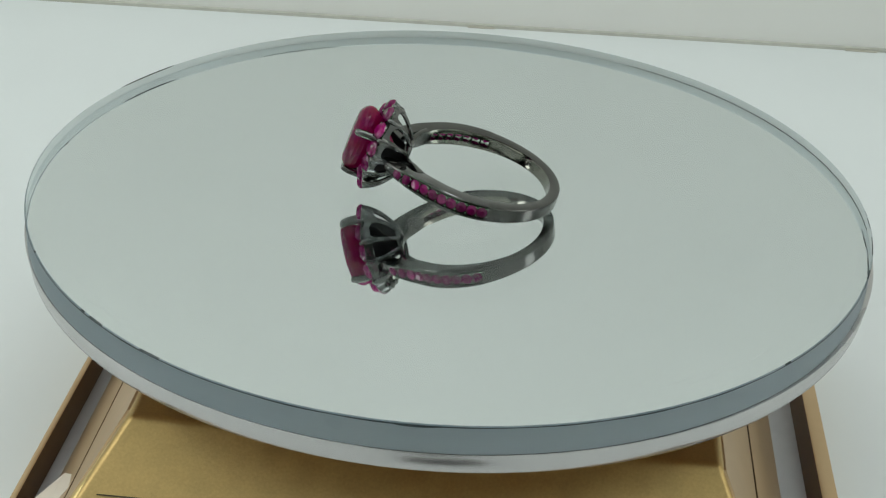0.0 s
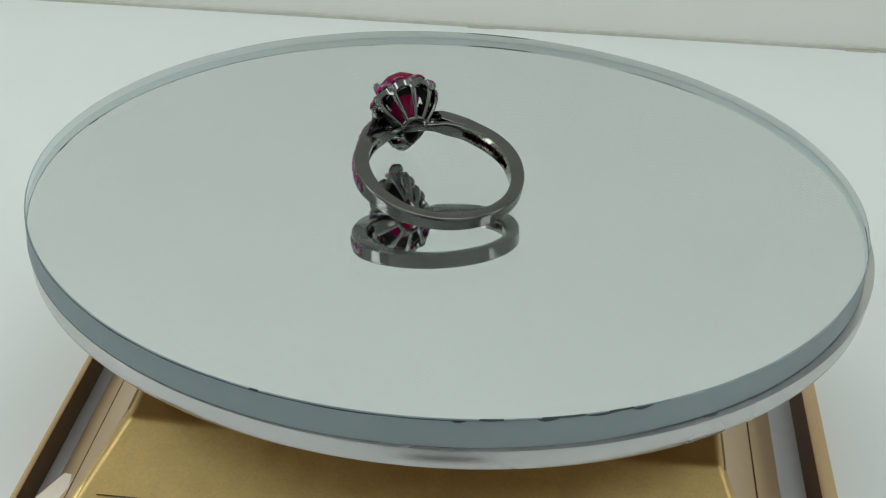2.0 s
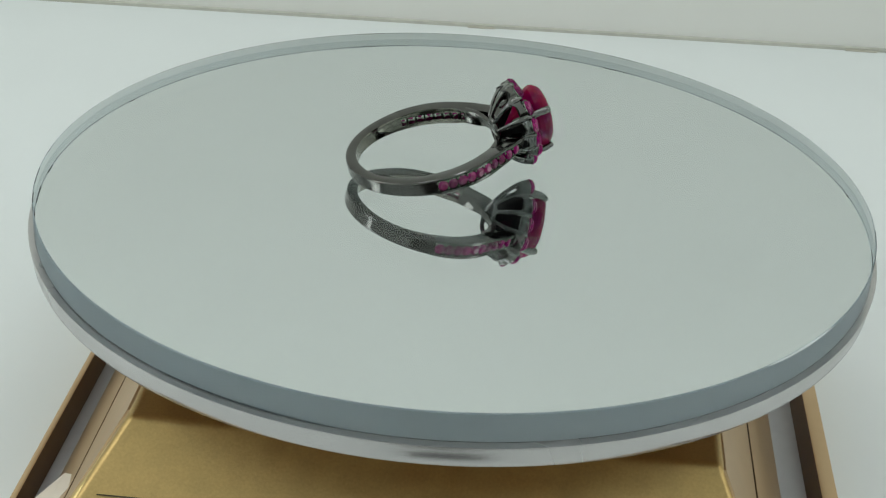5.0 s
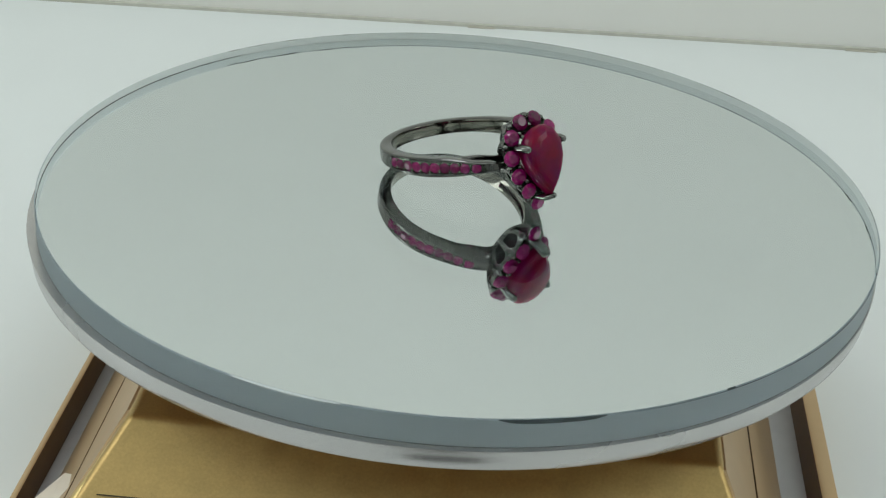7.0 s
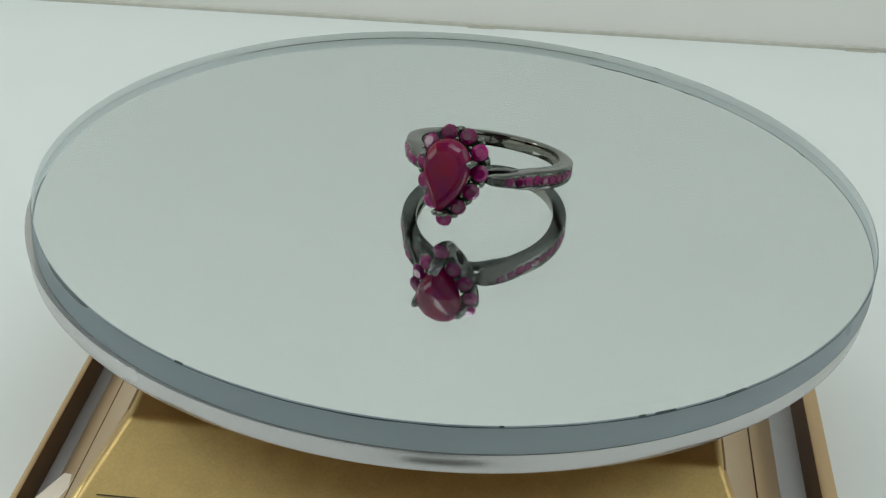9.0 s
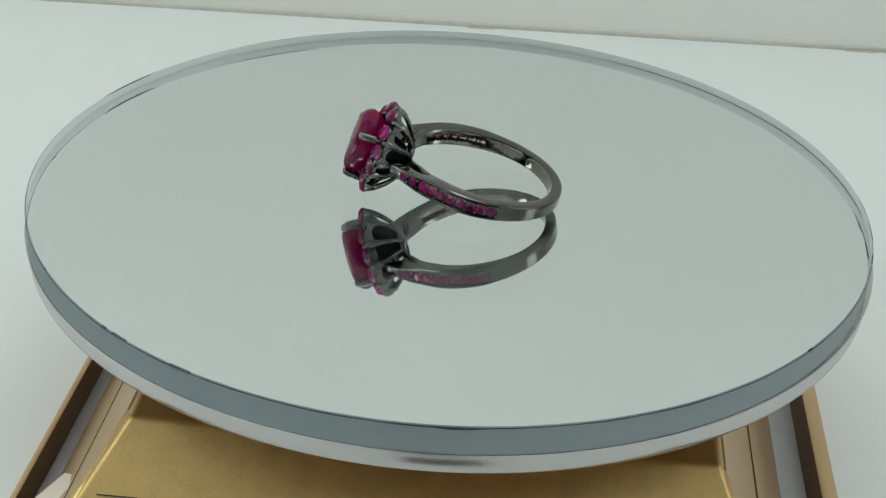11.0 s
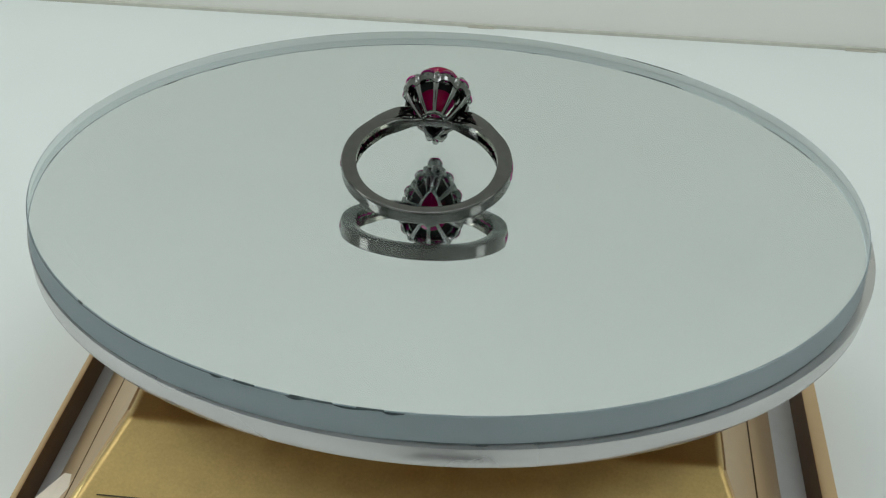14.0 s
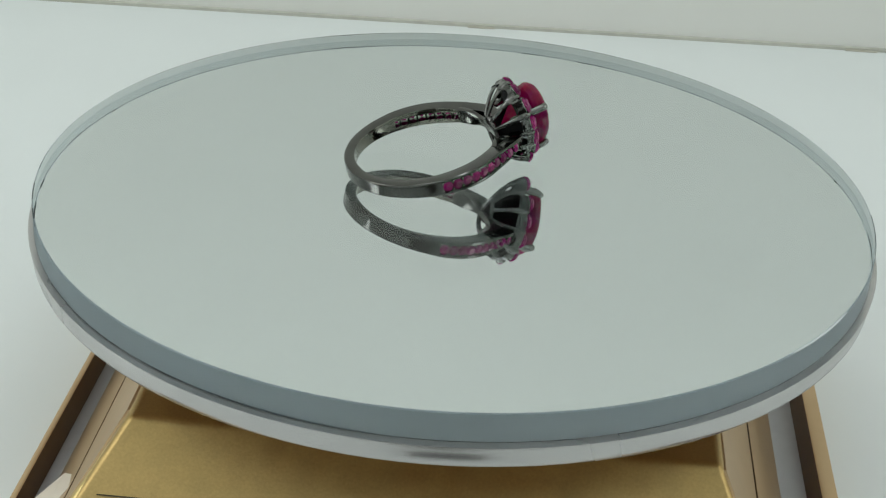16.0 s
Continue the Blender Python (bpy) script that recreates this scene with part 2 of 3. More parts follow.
def build_stand():
    stand = tagged(empty("display_stand", pose(0, 0, TOP, 0, 0, -3.8)), "gold square motor stand with stepped sloping sides on the white table", "turntable stand")
    def bx(name, x0, x1, y0, y1, z0, z1, mat, label="", bevel=0.15):
        return part(name, box(x0 * MM, x1 * MM, y0 * MM, y1 * MM, z0 * MM, z1 * MM, bevel * MM), mat, stand, label, smooth=40)
    bx("bottom_plate", -46.0, 48.4, -48, 48, -36, -33, STEEL, "grey metal bottom plate")
    bx("rim", -46.8, -46.05, -49, 49, -36, -30, CHAMPAGNE)
    bx("rim", 47.55, 49.5, -49, 49, -36, -30, CHAMPAGNE)
    bx("rim", -46.05, 47.55, -49, -47.6, -36, -30, CHAMPAGNE)
    bx("rim", -46.05, 47.55, 47.6, 49, -36, -30, CHAMPAGNE)
    # the rim's inner faces carry their shade in a dark colour
    part("rim_inner_face", frustum_side(-45.4, 46.6, -47, 47, -32.98, -46.04, 47.54, -47.6, 47.6, -30.1, "left", -0.5), BRONZE_AND_SHADE, stand, "inner face of the rim, coloured dark for its shade")
    part("rim_inner_face", frustum_side(-45.4, 46.6, -47, 47, -32.98, -46.04, 47.54, -47.6, 47.6, -30.1, "right", -0.5), BRONZE_AND_SHADE, stand, "inner face of the rim, coloured dark for its shade")
    for side in ("left", "right", "back", "front"):
        part("lower_slope", frustum_side(-43.8, 43.4, -49.5, 46, -33, -38.66, 38.6, -45, 42, -25.5, side), CHAMPAGNE, stand)
    part("groove", box(-38.62 * MM, 38.56 * MM, -45.0 * MM, 42.0 * MM, -26.3 * MM, -25.45 * MM), BRONZE_AND_SHADE, stand, "dark groove between the two slopes")
    bm = box(-31.5 * MM, 32.4 * MM, -33.0 * MM, 33 * MM, -26 * MM, -15 * MM)
    for v in bm.verts:
        low = v.co.z < -20 * MM
        if v.co.y < 0:
            v.co.y = (-44.6 if low else -33.9) * MM if v.co.x < 0 else (-43.4 if low else -31.9) * MM
        else:
            v.co.y = (40.5 if low else 33) * MM
        if low:
            v.co.x = (-38.7 if v.co.x < 0 else 38.6) * MM
    bmesh.ops.bevel(bm, geom=bm.edges[:], offset=0.7 * MM, segments=4, affect="EDGES", profile=0.5)
    cover = part("gold_cover", bm, GOLD, stand, "satin gold cover with rounded ridges", smooth=50)
    for side in ("left", "right", "back"):
        part("side_panel", frustum_side(-38.3, 38.25, -41.2, 40.6, -25.0, -32.2, 32.95, -32.0, 32, -15.6, side, 0.4), CHAMPAGNE, stand, "champagne side panel")
    # tubes of brighter gold put the highlight on the cover's front corners
    for top_end, low_end in (((-31.0, -33.1, -15.75), (-38.3, -43.8, -26.1)), ((32.0, -31.6, -16.1), (38.2, -42.5, -26.1))):
        a, b = Vector(top_end) + Vector((0, 0.2, -0.3)), Vector(low_end) + Vector((0, 0.2, -0.3))
        part("ridge", tube([a.lerp(b, k / 10) * MM for k in range(11)], [(0.96 - 0.03 * (k % 3)) * (0.55 if k == 0 else 1) * MM for k in range(11)], 12), RIDGE, cover, "rounded gold ridge, coloured brighter for its highlight", smooth=60)
    # corner facet; its pale colour holds the extra light that falls there
    bm = bmesh.new()
    quad = [Vector(q) for q in ((-41.66, -26.87, -29.3), (-38.37, -31.36, -25.9), (-40.2, -39.7, -25.9), (-45.5, -37.3, -29.3))]
    lift = Vector((-0.35, 0, 0.35))
    a = [bm.verts.new((q + lift * 0.15) * MM) for k, q in enumerate(quad)]
    b = [bm.verts.new((q + Vector((1.2, 0, -1.2))) * MM) for q in quad]
    bm.faces.new(a), bm.faces.new(list(reversed(b)))
    for k in range(4):
        bm.faces.new((a[k], b[k], b[(k + 1) % 4], a[(k + 1) % 4]))
    part("corner_trim", bm, LIT_CORNER, stand, "corner piece, coloured pale for the light on it")
    part("cover_line", box(0, 30 * MM, -0.06 * MM, 0.06 * MM, 0, 0.1 * MM), BLACK, cover, "thin black line on the gold cover", m=pose(-33.5 * MM, -40.0 * MM, -21.18 * MM, 46, 0, 1.0))
    part("spindle", lathe([(0, -15 * MM), (11 * MM, -15 * MM), (11 * MM, -5.9 * MM), (0, -5.9 * MM)], 48), BRONZE_AND_SHADE, stand)
    return stand


stand = build_stand()


def build_control_box():
    """Stands in front of the stand; the platter's polished rim mirrors it."""
    thing = tagged(empty("control_box", pose(0.0017, -0.090, 0)), "small dark control box with blue-grey panel on the table", "control box")
    part("case", box(-10 * MM, 10 * MM, -8 * MM, 5 * MM, 0, 12.4 * MM, 0.6 * MM), DARKBOX, thing, smooth=40)
    part("panel", box(-6 * MM, 5 * MM, 5 * MM, 5.3 * MM, 9.2 * MM, 11.2 * MM, 0.1 * MM), PANEL, thing, "blue-grey panel")
    return thing


build_control_box()


def build_camera_rig():
    """A dark device on a post behind the lens; the polished metal mirrors it."""
    rig = tagged(empty("device_holder", pose(-0.002, -0.196, 0)), "black filming device on a slim post over the table", "device holder")
    part("device", box(-0.056, 0.056, -0.006, 0.004, 0.086, 0.160, 0.004), DARKBOX, rig, smooth=40)
    part("post", lathe([(0, 0.004), (0.006, 0.004), (0.006, 0.086), (0, 0.086)], 24), DARKBOX, rig, smooth=50)
    part("foot", lathe([(0, 0.0), (0.032, 0.0), (0.031, 0.003), (0.02, 0.004), (0, 0.004)], 48), DARKBOX, rig, smooth=50)
    return rig


build_camera_rig()


# ---------------------------------------------------------------- platter and glass
def spin(t):
    return -360.0 * t / PERIOD


LEAN = Matrix.Rotation(radians(TILT), 4, Vector((-math.sin(radians(LOW)), math.cos(radians(LOW)), 0)))


def body(t):
    """The pose of the turning platter and glass at t seconds."""
    return Matrix.Translation((0, 0, TOP)) @ Matrix.Rotation(radians(spin(t)), 4, "Z") @ LEAN


def build_platter():
    platter = tagged(empty("platter"), "polished metal platter that turns under the glass disc", "platter")
    at = pose(-0.21 * MM, 0, 0)
    bm = lathe([(0, -5.6 * MM), (50.2 * MM, -5.6 * MM), (50.3 * MM, -5.5 * MM), (50.34 * MM, -5.0 * MM), (50.58 * MM, -3.31 * MM), (50.54 * MM, -3.25 * MM), (0, -3.25 * MM)])
    part("platter_disc", bm, CHROME, platter, smooth=50, m=at)
    part("platter_base", lathe([(0, -6.05 * MM), (48.6 * MM, -6.05 * MM), (48.8 * MM, -5.62 * MM), (0, -5.62 * MM)], 128), UNDER, platter, "dark underside of the platter", m=at)
    return platter


def build_glass():
    disc = tagged(empty("glass_disc"), "round clear mirror-backed glass disc with a ground blue-grey edge", "glass disc")
    cx, cy = -0.392 * MM, -0.481 * MM
    n, R, T = 320, 50.03 * MM, 3.22 * MM
    bm = bmesh.new()
    prof = [(R - 0.14 * MM, 0.0, 0), (R, -0.12 * MM, 1), (R, -T + 0.02 * MM, 1), (R - 0.02 * MM, -T, 1)]
    rows = [[bm.verts.new((cx + r * math.cos(2 * math.pi * i / n), cy + r * math.sin(2 * math.pi * i / n), z)) for i in range(n)] for r, z, _ in prof]
    for k in range(3):
        for i in range(n):
            f = bm.faces.new((rows[k][i], rows[k][(i + 1) % n], rows[k + 1][(i + 1) % n], rows[k + 1][i]))
            f.material_index = 1
    f = bm.faces.new(rows[0])
    f.material_index = 0
    f = bm.faces.new(rows[-1])
    f.material_index = 2
    plate = part("glass_plate", bm, [GLASS, EDGE, MIRROR], disc, "clear glass with silvered back")
    # chips along the upper rim
    rng = random.Random(5)
    for a0, da, h in [(rng.uniform(0, 360), rng.uniform(0.5, 3.4), rng.uniform(0.02, 0.06)) for _ in range(16)]:
        if 10 < a0 < 140:
            continue
        rings = []
        m = 10
        for k in range(m + 1):
            a = radians(a0 + da * k / m)
            w = math.sin(math.pi * k / m) * h * rng.uniform(0.5, 1.0) + 0.001
            c, s = math.cos(a), math.sin(a)
            rings.append([(cx + (R - x * MM) * c, cy + (R - x * MM) * s, z * MM) for x, z in ((0.14 + 0.3 * w, 0.006), (0.12 - w, -0.01), (-0.008, -0.11), (-0.010, -1.6 * w - 0.11), (0.02, -1.6 * w - 0.12))])
        part("rim_chip", loft(rings), CHIP_AND_GAP, plate, "dark chip on the rim")
    def edge_line(a0, a1, z, w, rough=0.45):
        rings = []
        steps = max(int(abs(a1 - a0) / 1.2), 10)
        for k in range(steps + 1):
            a = radians(a0 + (a1 - a0) * k / steps)
            ww = w * (rough + (1 - rough) * abs(math.sin(k * 0.37) * math.sin(k * 0.113 + 1))) * min(1.0, (k + 0.2) / (steps * 0.15), (steps - k + 0.2) / (steps * 0.15))
            c, q = math.cos(a), math.sin(a)
            rings.append([(cx + (R + x * MM) * c, cy + (R + x * MM) * q, (z + y * ww) * MM) for x, y in ((-0.05, 0), (0.008, 0), (0.008, -1), (-0.05, -1))])
        part("rim_line", loft(rings), CHIP_AND_GAP, plate, "thin dark rim line, of wear above and gap shade below")
    edge_line(156, 352, -0.11, 0.16)
    # lower line: painted shadow of the gap between glass and platter
    edge_line(-4, 60, -3.1, 0.10)
    edge_line(141.5, 153.5, -0.05, 0.46, 0.85)
    edge_line(264.5, 271.5, -0.12, 0.28)
    for a0, a1, w in ((345.6, 348.0, 0.3), (351.0, 355.0, 0.24), (336.2, 338.0, 0.3), (356.5, 359.0, 0.3)):
        edge_line(a0, a1, -0.10, w)
    bright = []
    for k in range(13):
        a = radians(111.5 + 13.0 * k / 12)
        w = 0.24 * math.sin(math.pi * k / 12) ** 0.6 * (0.75 + 0.25 * math.sin(k * 2.1))
        bright.append([(cx + (R + x * MM) * math.cos(a), cy + (R + x * MM) * math.sin(a), z * MM) for x, z in ((-0.16, 0.004), (0.006, -0.10), (0.006, -0.10 - w), (-0.06, -0.10 - w))])
    part("rim_scuff", loft(bright), DUST, plate, "pale scuffed stretch of the rim")
    for a0, a1, r in ((301, 316, 47.3), (298, 309, 46.6), (331, 346, 48.3), (215, 229, 47.8), (219, 233, 48.4)):
        path = [(cx + (r + 0.15 * math.sin(k)) * MM * math.cos(radians(a0 + (a1 - a0) * k / 12)), cy + (r + 0.15 * math.sin(k)) * MM * math.sin(radians(a0 + (a1 - a0) * k / 12)), 0.008 * MM) for k in range(13)]
        part("scratch", tube(path, 0.011 * MM, 5, 0.3), DUST, plate, "faint scratch near the rim")
    bm = lathe([(0, 0.004 * MM), (0.11 * MM, 0.004 * MM), (0.09 * MM, 0.012 * MM), (0, 0.016 * MM)], 9)
    for k, v in enumerate(bm.verts):
        v.co.x *= 1.0 + 0.25 * math.sin(k * 2.3)
    part("dust_speck", bm, DUST, plate, "faint dust speck", m=pose(-35.9 * MM, 12.9 * MM, 0.0))
    return disc


# ---------------------------------------------------------------- the ring
def pear(theta, width, length):
    """A point (b, n) on a pear outline; theta 0 is the tip."""
    return width / 2 / 0.803 * math.sin(theta) * abs(math.sin(theta / 2)) ** 0.8, -length / 2 * math.cos(theta)


def pear_even(count, width, length, start=0.0):
    """Points at even steps along the pear outline."""
    fine = [pear(2 * math.pi * k / 720, width, length) for k in range(721)]
    d = [0.0]
    for p, q in zip(fine, fine[1:]):
        d.append(d[-1] + math.hypot(q[0] - p[0], q[1] - p[1]))
    out = []
    for i in range(count):
        s = d[-1] * ((i + start) % count) / count
        k = min(max(np.searchsorted(d, s), 1), 720)
        f = (s - d[k - 1]) / (d[k] - d[k - 1])
        out.append((fine[k - 1][0] + f * (fine[k][0] - fine[k - 1][0]), fine[k - 1][1] + f * (fine[k][1] - fine[k - 1][1])))
    return out


def ease(x):
    x = min(max(x, 0.0), 1.0)
    return x * x * (3 - 2 * x)


RI, RO = 8.35, 10.16


def outer(phi):
    """Outer radius of the band at phi degrees from the head: the shoulders rise."""
    return RO + 1.55 * ease((56 - abs(phi)) / 38)


def inner(phi):
    """Inner radius: the back of the band is thinner."""
    return RI + 0.45 * ease((abs(phi) - 95) / 60)


def band_width(phi):
    return 1.76 + 0.5 * ease((135 - abs(phi)) / 70) - 1.0 * ease((58 - abs(phi)) / 38)


def section(phi, r0, r1, w, channel=0.0):
    """A ring of points round the band's cross-section at phi degrees."""
    c, s = math.cos(radians(phi)), math.sin(radians(phi))
    h = w / 2
    b = min(0.28, 0.42 * h, 0.3 * (r1 - r0))
    arc = [(r1 - b + b * math.sin(q * math.pi / 8), h - b + b * math.cos(q * math.pi / 8)) for q in range(5)]
    half = [(r0, h * 0.6), (r0 + 0.06, h - 0.07), (r0 + 0.22, h), *arc, (r1 - channel, max(h - b - 0.06, 0.02))]
    pts = half + [(r, -n) for r, n in reversed(half)]
    return [(r * c * MM, r * s * MM, n * MM) for r, n in pts]


def rail_section(phi, side):
    """The cross-section of one wall of the stone channel; side is 1 or -1."""
    c, s = math.cos(radians(phi)), math.sin(radians(phi))
    r0, r1, h = inner(phi), outer(phi), band_width(phi) / 2
    g1, g0 = min(0.64, h - 0.28), min(0.42, h - 0.4)
    pts = [(r0, g0), (r0, h * 0.7), (r0 + 0.05, h - 0.06), (r0 + 0.2, h), (r1 - 0.14, h), (r1 - 0.03, h - 0.09), (r1, h - 0.2), (r1 - 0.01, g1 + 0.05), (r1 - 0.12, g1), (r1 - 0.7, g1 - 0.04), (r0 + 0.35, g0)]
    return [(r * c * MM, r * s * MM, side * n * MM) for r, n in pts]


def strap(points, outs, widths, thick):
    """A flat tapered bar with rounded edges along points; outs are the directions that its broad face looks to."""
    rings = []
    for i, p in enumerate(points):
        d = (points[min(i + 1, len(points) - 1)] - points[max(i - 1, 0)]).normalized()
        o = (outs[i] - d * outs[i].dot(d)).normalized()
        q = d.cross(o)
        w, h = widths[i] / 2, thick / 2
        rings.append([p + q * (x * w) + o * (y * h) for x, y in ((-1, -0.5), (-1, 0.3), (-0.72, 0.85), (-0.25, 1.05), (0.25, 1.05), (0.72, 0.85), (1, 0.3), (1, -0.5), (0.6, -1), (-0.6, -1))])
    return loft(rings)


def brilliant(r, crown, pav, n=12, blunt=0.0):
    """A round cut stone: table up +z, girdle at z = 0."""
    a = lambda rad, z, off=0.0: [(rad * math.cos(2 * math.pi * (k + off) / n) * MM, rad * math.sin(2 * math.pi * (k + off) / n) * MM, z * MM) for k in range(n)]
    return loft([a(max(blunt, r * 0.08), -pav), a(r * 0.62, -pav * 0.42), a(r, -0.05), a(r, 0.03), a(r * 0.86, crown * 0.5, 0.5), a(r * 0.56, crown)])


def mark_inside(bm):
    """Gives the faces on the inside of the band the second material."""
    for f in bm.faces:
        c = f.calc_center_median()
        phi = math.degrees(math.atan2(c.y, c.x))
        if math.hypot(c.x, c.y) < (inner(phi) + 0.045) * MM:
            f.material_index = 1
    return bm


def build_ring():
    ring = tagged(empty("gemstone_ring"), "dark gunmetal ring with pear-shaped ruby and halo lying on glass", "ring")
    # solid back of the band
    sweep = []
    phi = 99.0
    while phi <= 261.001:
        ph = phi if phi <= 180 else 360 - phi
        sweep.append(section(phi, inner(ph), outer(ph), band_width(ph)))
        phi += 1.5
    shank = part("shank", mark_inside(loft(sweep)), [RHODIUM, INNER_METAL], ring, "polished black rhodium band", smooth=50)
    # open channels that carry the side stones
    for sign in (1, -1):
        for side in (1, -1):
            part("channel_rail", mark_inside(loft([rail_section(sign * (39.5 + 1.25 * k), side) for k in range(49)])), [RHODIUM, INNER_METAL], shank, smooth=35)
        arm = []
        for k in range(19):
            ph = 41 - k * 1.45
            o = outer(ph)
            f = (k / 18) ** 0.7
            thick = (o - RI - 0.55) * (1 - f) + 1.55 * f
            point = 1 - 0.62 * ease((k - 11) / 7)
            arm.append(section(sign * ph, o - thick, o - 0.25 * ease((k - 13) / 5), band_width(ph) * point, 0.2 if ph > 25 else 0.0))
        part("shoulder", loft(arm), RHODIUM, ring, "tapered shoulder rising to the setting", smooth=35)
    rail = [section(ph, RI, RI + 0.66 + 0.3 * ease((abs(ph) - 30) / 12), 1.95 - 0.85 * ease((32 - abs(ph)) / 18)) for ph in [x * 2.0 for x in range(-21, 22)]]
    part("under_bridge", loft(rail), RHODIUM, ring, "thin bridge under the setting", smooth=35)
    # side stones, the bars between them and their beads
    stone = brilliant(0.63, 0.30, 1.15, 8, 0.12)
    first = bead_first = bar_first = None
    bead = bmesh.new()
    bmesh.ops.create_icosphere(bead, subdivisions=2, radius=0.15 * MM)
    bar = box(-0.34 * MM, 0.34 * MM, -0.11 * MM, 0.11 * MM, -0.62 * MM, 0.62 * MM, 0.05 * MM, 1)
    for sign in (1, -1):
        for k in range(10):
            ph = 33.0 + 6.95 * k
            o = outer(ph)
            m = Matrix.Rotation(radians(sign * ph), 4, "Z") @ pose((o - 0.16) * MM, 0, 0, 0, 90, 0) @ Matrix.Rotation(k * 1.3, 4, "Z") @ Matrix.Diagonal((min(1.0, 0.42 * band_width(ph) / 0.6 + 0.08),) * 2 + (1, 1))
            if first is None:
                first = part("side_stone", stone, PINK, shank, "small round pink ruby", m=m)
            else:
                tagged(shared("side_stone", first.data, shank, m), "small round pink ruby")
            ph2 = ph + 3.47
            if k > 0 and k < 9:
                mb = Matrix.Rotation(radians(sign * ph2), 4, "Z") @ pose((outer(ph2) - 0.75) * MM, 0, 0)
                if bar_first is None:
                    bar_first = part("channel_bar", bar, RHODIUM, shank, m=mb)
                else:
                    shared("channel_bar", bar_first.data, shank, mb)
            for w in (1, -1):
                mb = Matrix.Rotation(radians(sign * ph2), 4, "Z") @ pose((outer(ph2) - 0.06) * MM, 0, w * 0.43 * band_width(ph2) / 2.0 * MM)
                if bead_first is None:
                    bead_first = part("bead", bead, BRIGHT, shank, smooth=60, m=mb)
                else:
                    shared("bead", bead_first.data, shank, mb)
    for k in range(3):
        tagged(part("hallmark", box(-0.02 * MM, 0.02 * MM, -0.13 * MM, 0.13 * MM, -0.28 * MM, 0.28 * MM), SHADE_AND_STAMP, shank, m=Matrix.Rotation(radians(220 + 2.9 * k), 4, "Z") @ pose(inner(137) * MM, 0, 0)), "tiny stamped hallmark bar")
    # head: everything below is in (a, b, n) millimetres
    HEAD = pose(8.5 * MM, 0, 0, 0, -7.0, 0) @ pose(-8.5 * MM, 0, -0.45 * MM)
    P = lambda a, b, n: HEAD @ Vector((a * MM, b * MM, n * MM))
    HALO_A, N, HW, HL = 12.35, 11, 6.85, 9.8
    seats = pear_even(N, HW, HL)
    droop = lambda n: 0.6 * ease((-n - 3.2) / 1.6) + 0.35 * ease((n - 2.8) / 1.8)
    # basket
    base = part("basket_collar", loft([[P(8.55 + 0.32 * math.sin(q), *(pear(2 * math.pi * k / 48, 2.9 + 0.55 * math.cos(q), 4.4 + 0.55 * math.cos(q)))) for q in [2 * math.pi * j / 8 for j in range(8)]] for k in range(48)], loop=True), BRIGHT, ring, smooth=60)
    gallery = part("gallery_rail", loft([[P(HALO_A - 0.55 + 0.3 * math.sin(q), *(pear(2 * math.pi * k / 64, 6.2 + 0.4 * math.cos(q), 9.2 + 0.4 * math.cos(q)))) for q in [2 * math.pi * j / 8 for j in range(8)]] for k in range(64)], loop=True), BRIGHT, ring, smooth=60)
    outer_line = pear_even(N, HW + 1.25, HL + 1.25, 0.5)
    low_line = pear_even(N, 3.0, 4.6, 0.5)
    for o, lo in [*zip(outer_line, low_line), ((0.0, -(HL + 1.3) / 2), (0.0, -2.3))]:
        path, outs = [], []
        for j in range(9):
            f = j / 8
            b0 = [(1 - f) ** 2 * lo[i] + 2 * f * (1 - f) * (o[i] * 0.92) + f * f * o[i] for i in (0, 1)]
            path.append(P(8.5 + (HALO_A - 0.15 - droop(o[1]) - 8.5) * f, b0[0], b0[1]))
            outs.append(HEAD.to_3x3() @ Vector((-0.7 + 0.6 * f, b0[0] / 4.0, b0[1] / 5.4)))
        part("basket_rib", strap(path, outs, [(0.50 + 0.46 * (j / 8) ** 1.6) * MM for j in range(9)], 0.42 * MM), BRIGHT, ring, smooth=50)
    # scalloped wall under the halo
    edge = [pear_even(132, HW + x, HL + x) for x in (1.05, 1.35)]
    rings = []
    for k in range(132):
        drop = 0.72 + 0.75 * math.sin(math.pi * N * k / 132) ** 4
        drop += droop(edge[1][k][1])
        top = HALO_A - 0.1 - droop(edge[1][k][1])
        rings.append([P(top, *edge[0][k]), P(top, *edge[1][k]), P(HALO_A - drop, edge[1][k][0] * 0.95, edge[1][k][1] * 0.955), P(HALO_A - drop, edge[0][k][0] * 0.95, edge[0][k][1] * 0.955)])
    part("halo_wall", loft(rings, loop=True), BRIGHT, ring, "scalloped wall under the halo stones", smooth=50)
    # black ring put in as the shade below the centre stone
    part("bearing_shade", loft([[P(a, *pear(2 * math.pi * k / 48, w, l)) for a, w, l in ((11.9, 5.0, 7.6), (12.0, 6.6, 9.4), (11.8, 6.6, 9.4), (11.5, 4.4, 6.7))] for k in range(48)], loop=True), SHADE_AND_STAMP, ring, "black ring added as shade under the centre stone", smooth=40)
    # black annulus that stands for the darkness seen between halo and stone
    plate = []
    for k in range(66):
        plate.append([P(HALO_A + z - droop(pear(2 * math.pi * k / 66, w, l)[1]), *pear(2 * math.pi * k / 66, w, l)) for z, w, l in ((0.15, 5.3, 8.0), (0.0, 7.2, 10.1), (-0.2, 7.2, 10.1), (-0.1, 5.1, 7.8))])
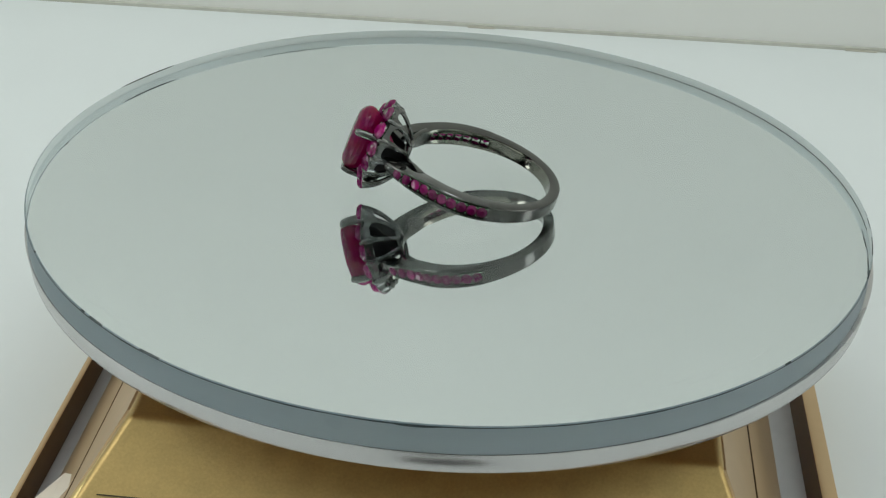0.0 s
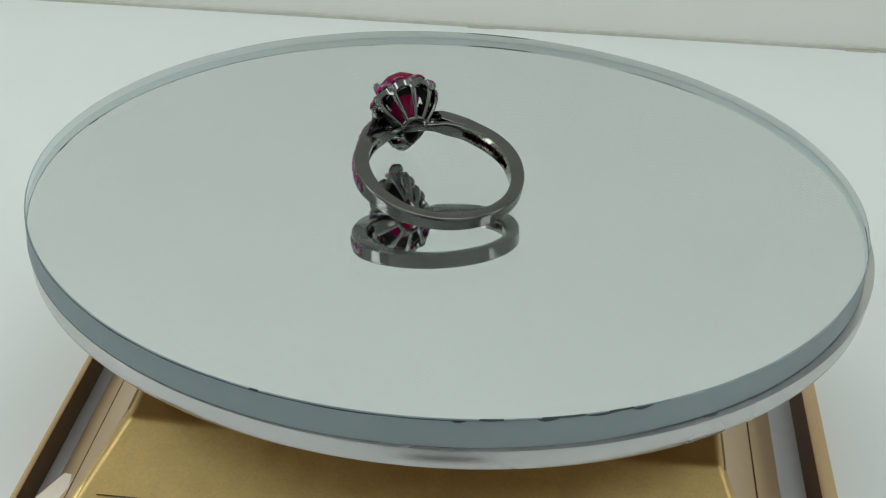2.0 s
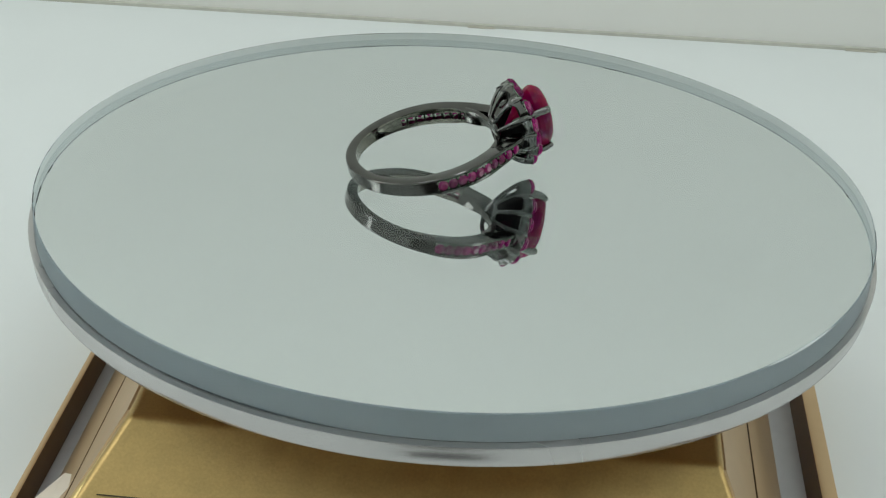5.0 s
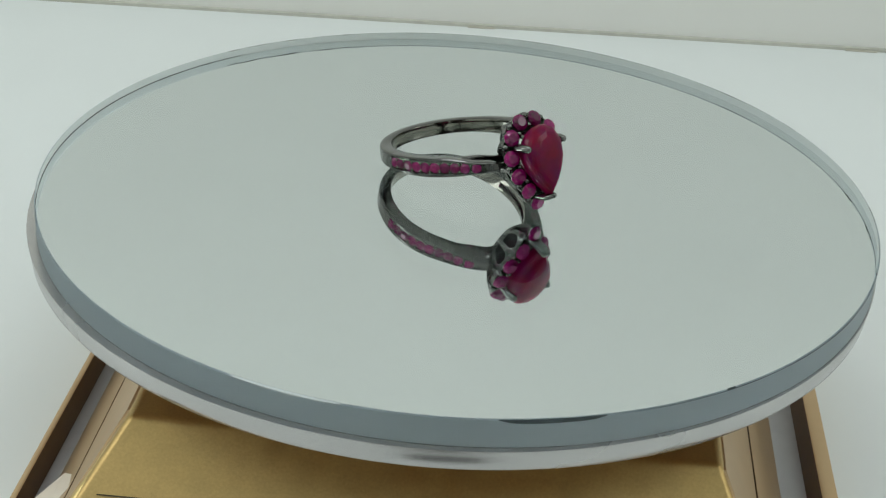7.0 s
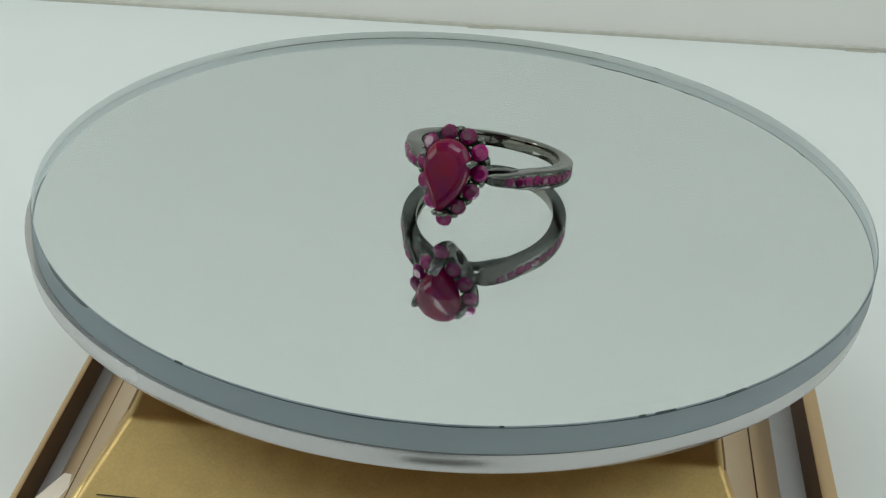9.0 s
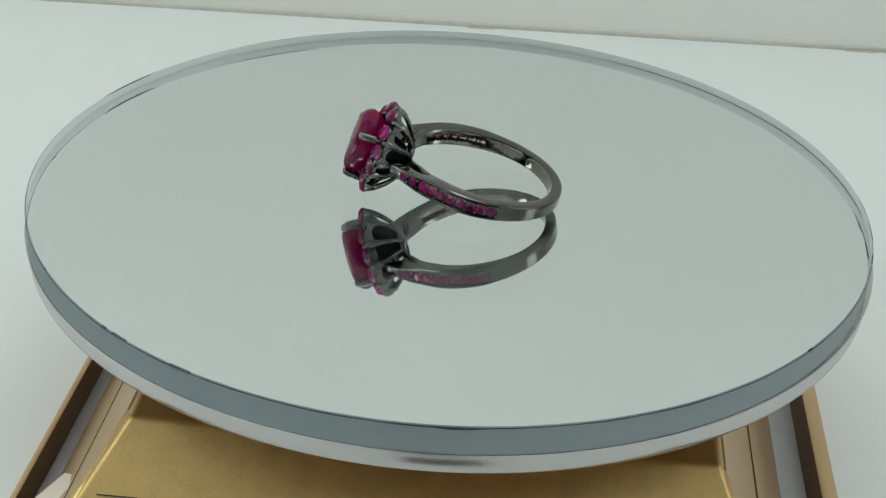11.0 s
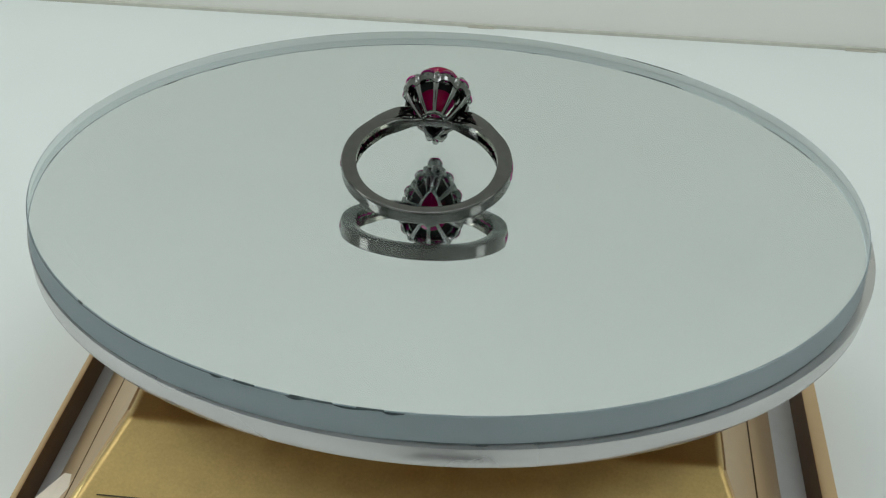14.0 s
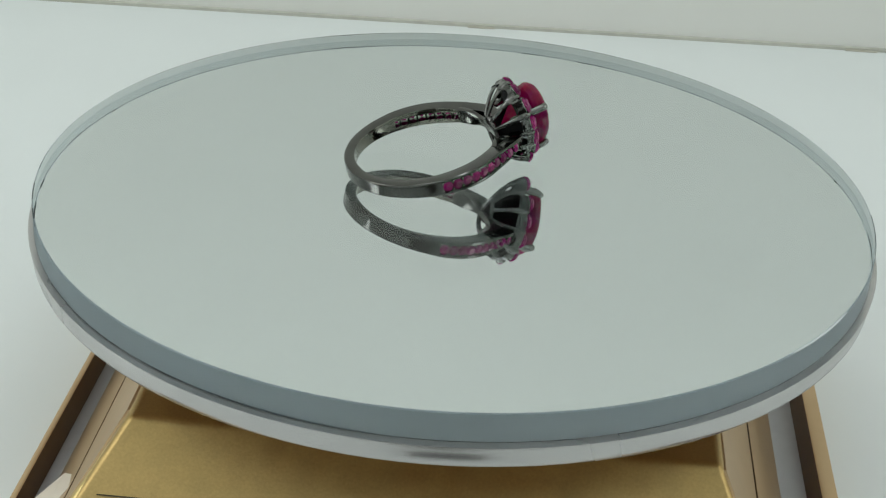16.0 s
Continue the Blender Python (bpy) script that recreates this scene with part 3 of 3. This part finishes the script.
    part("halo_shade", loft(plate, loop=True), SHADE_AND_STAMP, ring, "black plate added as shade between the halo stones and the centre stone", smooth=40)
    # added black shell: darkens the basket windows on the tip side
    shell = []
    for k in range(33):
        th = radians(-112 + 7.0 * k)
        shell.append([P(a, *pear(th, w, l)) for a, w, l in ((8.7, 2.7, 4.2), (10.0, 4.0, 6.2), (11.75, 5.9, 8.5), (11.75, 5.6, 8.2), (10.0, 3.7, 5.9), (8.7, 2.4, 3.9))])
    part("basket_shade", loft(shell), SHADE_AND_STAMP, ring, "black shell added as shade inside the basket", smooth=40)
    # halo stones, seats and beads
    seat_bm = lathe([(0.5 * MM, -0.75 * MM), (0.86 * MM, -0.1 * MM), (0.95 * MM, 0.0), (0.9 * MM, 0.12 * MM), (0.80 * MM, 0.08 * MM), (0.45 * MM, -0.7 * MM), (0.5 * MM, -0.75 * MM)], 20)
    halo_bm = brilliant(1.0, 0.5, 0.9, 9)
    seat_first = halo_first = None
    up = Matrix(((0, 0, 1, 0), (0, 1, 0, 0), (-1, 0, 0, 0), (0, 0, 0, 1)))
    for k, (b, n) in enumerate(seats):
        lean = 20.0
        d = Vector((0, b, n - 0.8)).normalized()
        tilt = Matrix.Rotation(radians(lean), 4, Vector((1, 0, 0)).cross(d))
        m = Matrix.Translation(P(HALO_A + 0.2 - droop(n), b, n - 0.12 * (k == 0))) @ HEAD.to_3x3().to_4x4() @ tilt @ up
        if seat_first is None:
            seat_first = part("stone_seat", seat_bm, BRIGHT, ring, smooth=50, m=m)
            halo_first = part("halo_stone", halo_bm, PINK, seat_first, "round pink ruby of the halo", m=pose(0, 0, 0.2 * MM))
        else:
            seat = shared("stone_seat", seat_first.data, ring, m)
            tagged(shared("halo_stone", halo_first.data, seat, pose(0, 0, 0.2 * MM) @ Matrix.Rotation(k * 0.7, 4, "Z")), "round pink ruby of the halo")
    for line, r, dz in ((pear_even(N, HW + 1.05, HL + 0.95, 0.5), 0.33, -0.1), (pear_even(N, HW - 1.25, HL - 1.25, 0.5), 0.3, 0.4)):
        for b, n in line:
            path = [P(HALO_A + dz - droop(n) + q, b, n) for q in (-0.4, -0.1, 0.15)]
            part("prong", tube(path, r * MM, 10), BRIGHT, ring, smooth=60)
    # centre stone
    def pear_ring(a, k, facet=0.0, count=48, sides=12):
        """A pear-shaped ring of the stone at height a; facet 1 makes its outline a polygon of so many sides."""
        pts = pear_even(count, 5.5 * k, 8.4 * k)
        step = count // sides
        ring_pts = []
        for i, (b, n) in enumerate(pts):
            j, f = i // step * step, (i % step) / step
            p, q = pts[j], pts[(j + step) % count]
            ring_pts.append(P(a, b + facet * ((1 - f) * p[0] + f * q[0] - b), n + 0.12 + facet * ((1 - f) * p[1] + f * q[1] - n)))
        return ring_pts
    rows = [pear_ring(*q) for q in ((9.9, 0.1, 1.0), (10.9, 0.36, 1.0), (12.0, 0.64, 0.8), (13.0, 0.86, 0.5), (13.7, 0.97, 0.2), (14.2, 1.0, 0.05), (14.6, 0.985, 0.3), (15.0, 0.92, 0.7), (15.3, 0.82, 0.95), (15.47, 0.68, 1.0), (15.53, 0.5, 1.0), (15.55, 0.3, 1.0), (15.56, 0.1, 1.0))]
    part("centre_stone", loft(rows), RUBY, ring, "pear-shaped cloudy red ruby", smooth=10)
    # claws on the centre stone
    for th in (118, -118):
        b, n = pear(radians(th), 5.9, 8.9)
        path = [P(10.6, b * 0.9, n * 0.9), P(12.2, b * 1.0, n * 1.0), P(14.3, b * 1.02, n * 1.02), P(14.95, b * 0.97, n * 0.97)]
        part("claw", tube(path, [0.38 * MM, 0.44 * MM, 0.47 * MM, 0.45 * MM], 12), BRIGHT, ring, smooth=60)
    for th in (13, -13):
        b, n = pear(radians(th), 5.6, 8.8)
        b += math.copysign(0.25, b)
        path = [P(10.8, b * 0.7, n * 0.85), P(12.3, b, n), P(14.1, b, n), P(14.75, b * 0.8, n * 0.97)]
        part("claw", tube(path, [0.34 * MM, 0.38 * MM, 0.38 * MM, 0.36 * MM], 12), BRIGHT, ring, smooth=60)
    return ring


platter = build_platter()
glass_disc = build_glass()
ring = build_ring()
RING_AT = pose(4.13 * MM * math.cos(radians(306.6)), 4.13 * MM * math.sin(radians(306.6)), 3.01 * MM, 0, 0, 179.0) @ pose(0, 0, 0, 0, -12.2, 0)


def motions():
    times = [0.25 * k for k in range(65)]
    walk(platter, [(t, body(t)) for t in times])
    walk(glass_disc, [(t, body(t)) for t in times])
    walk(ring, [(t, body(t) @ RING_AT) for t in times])


motions()
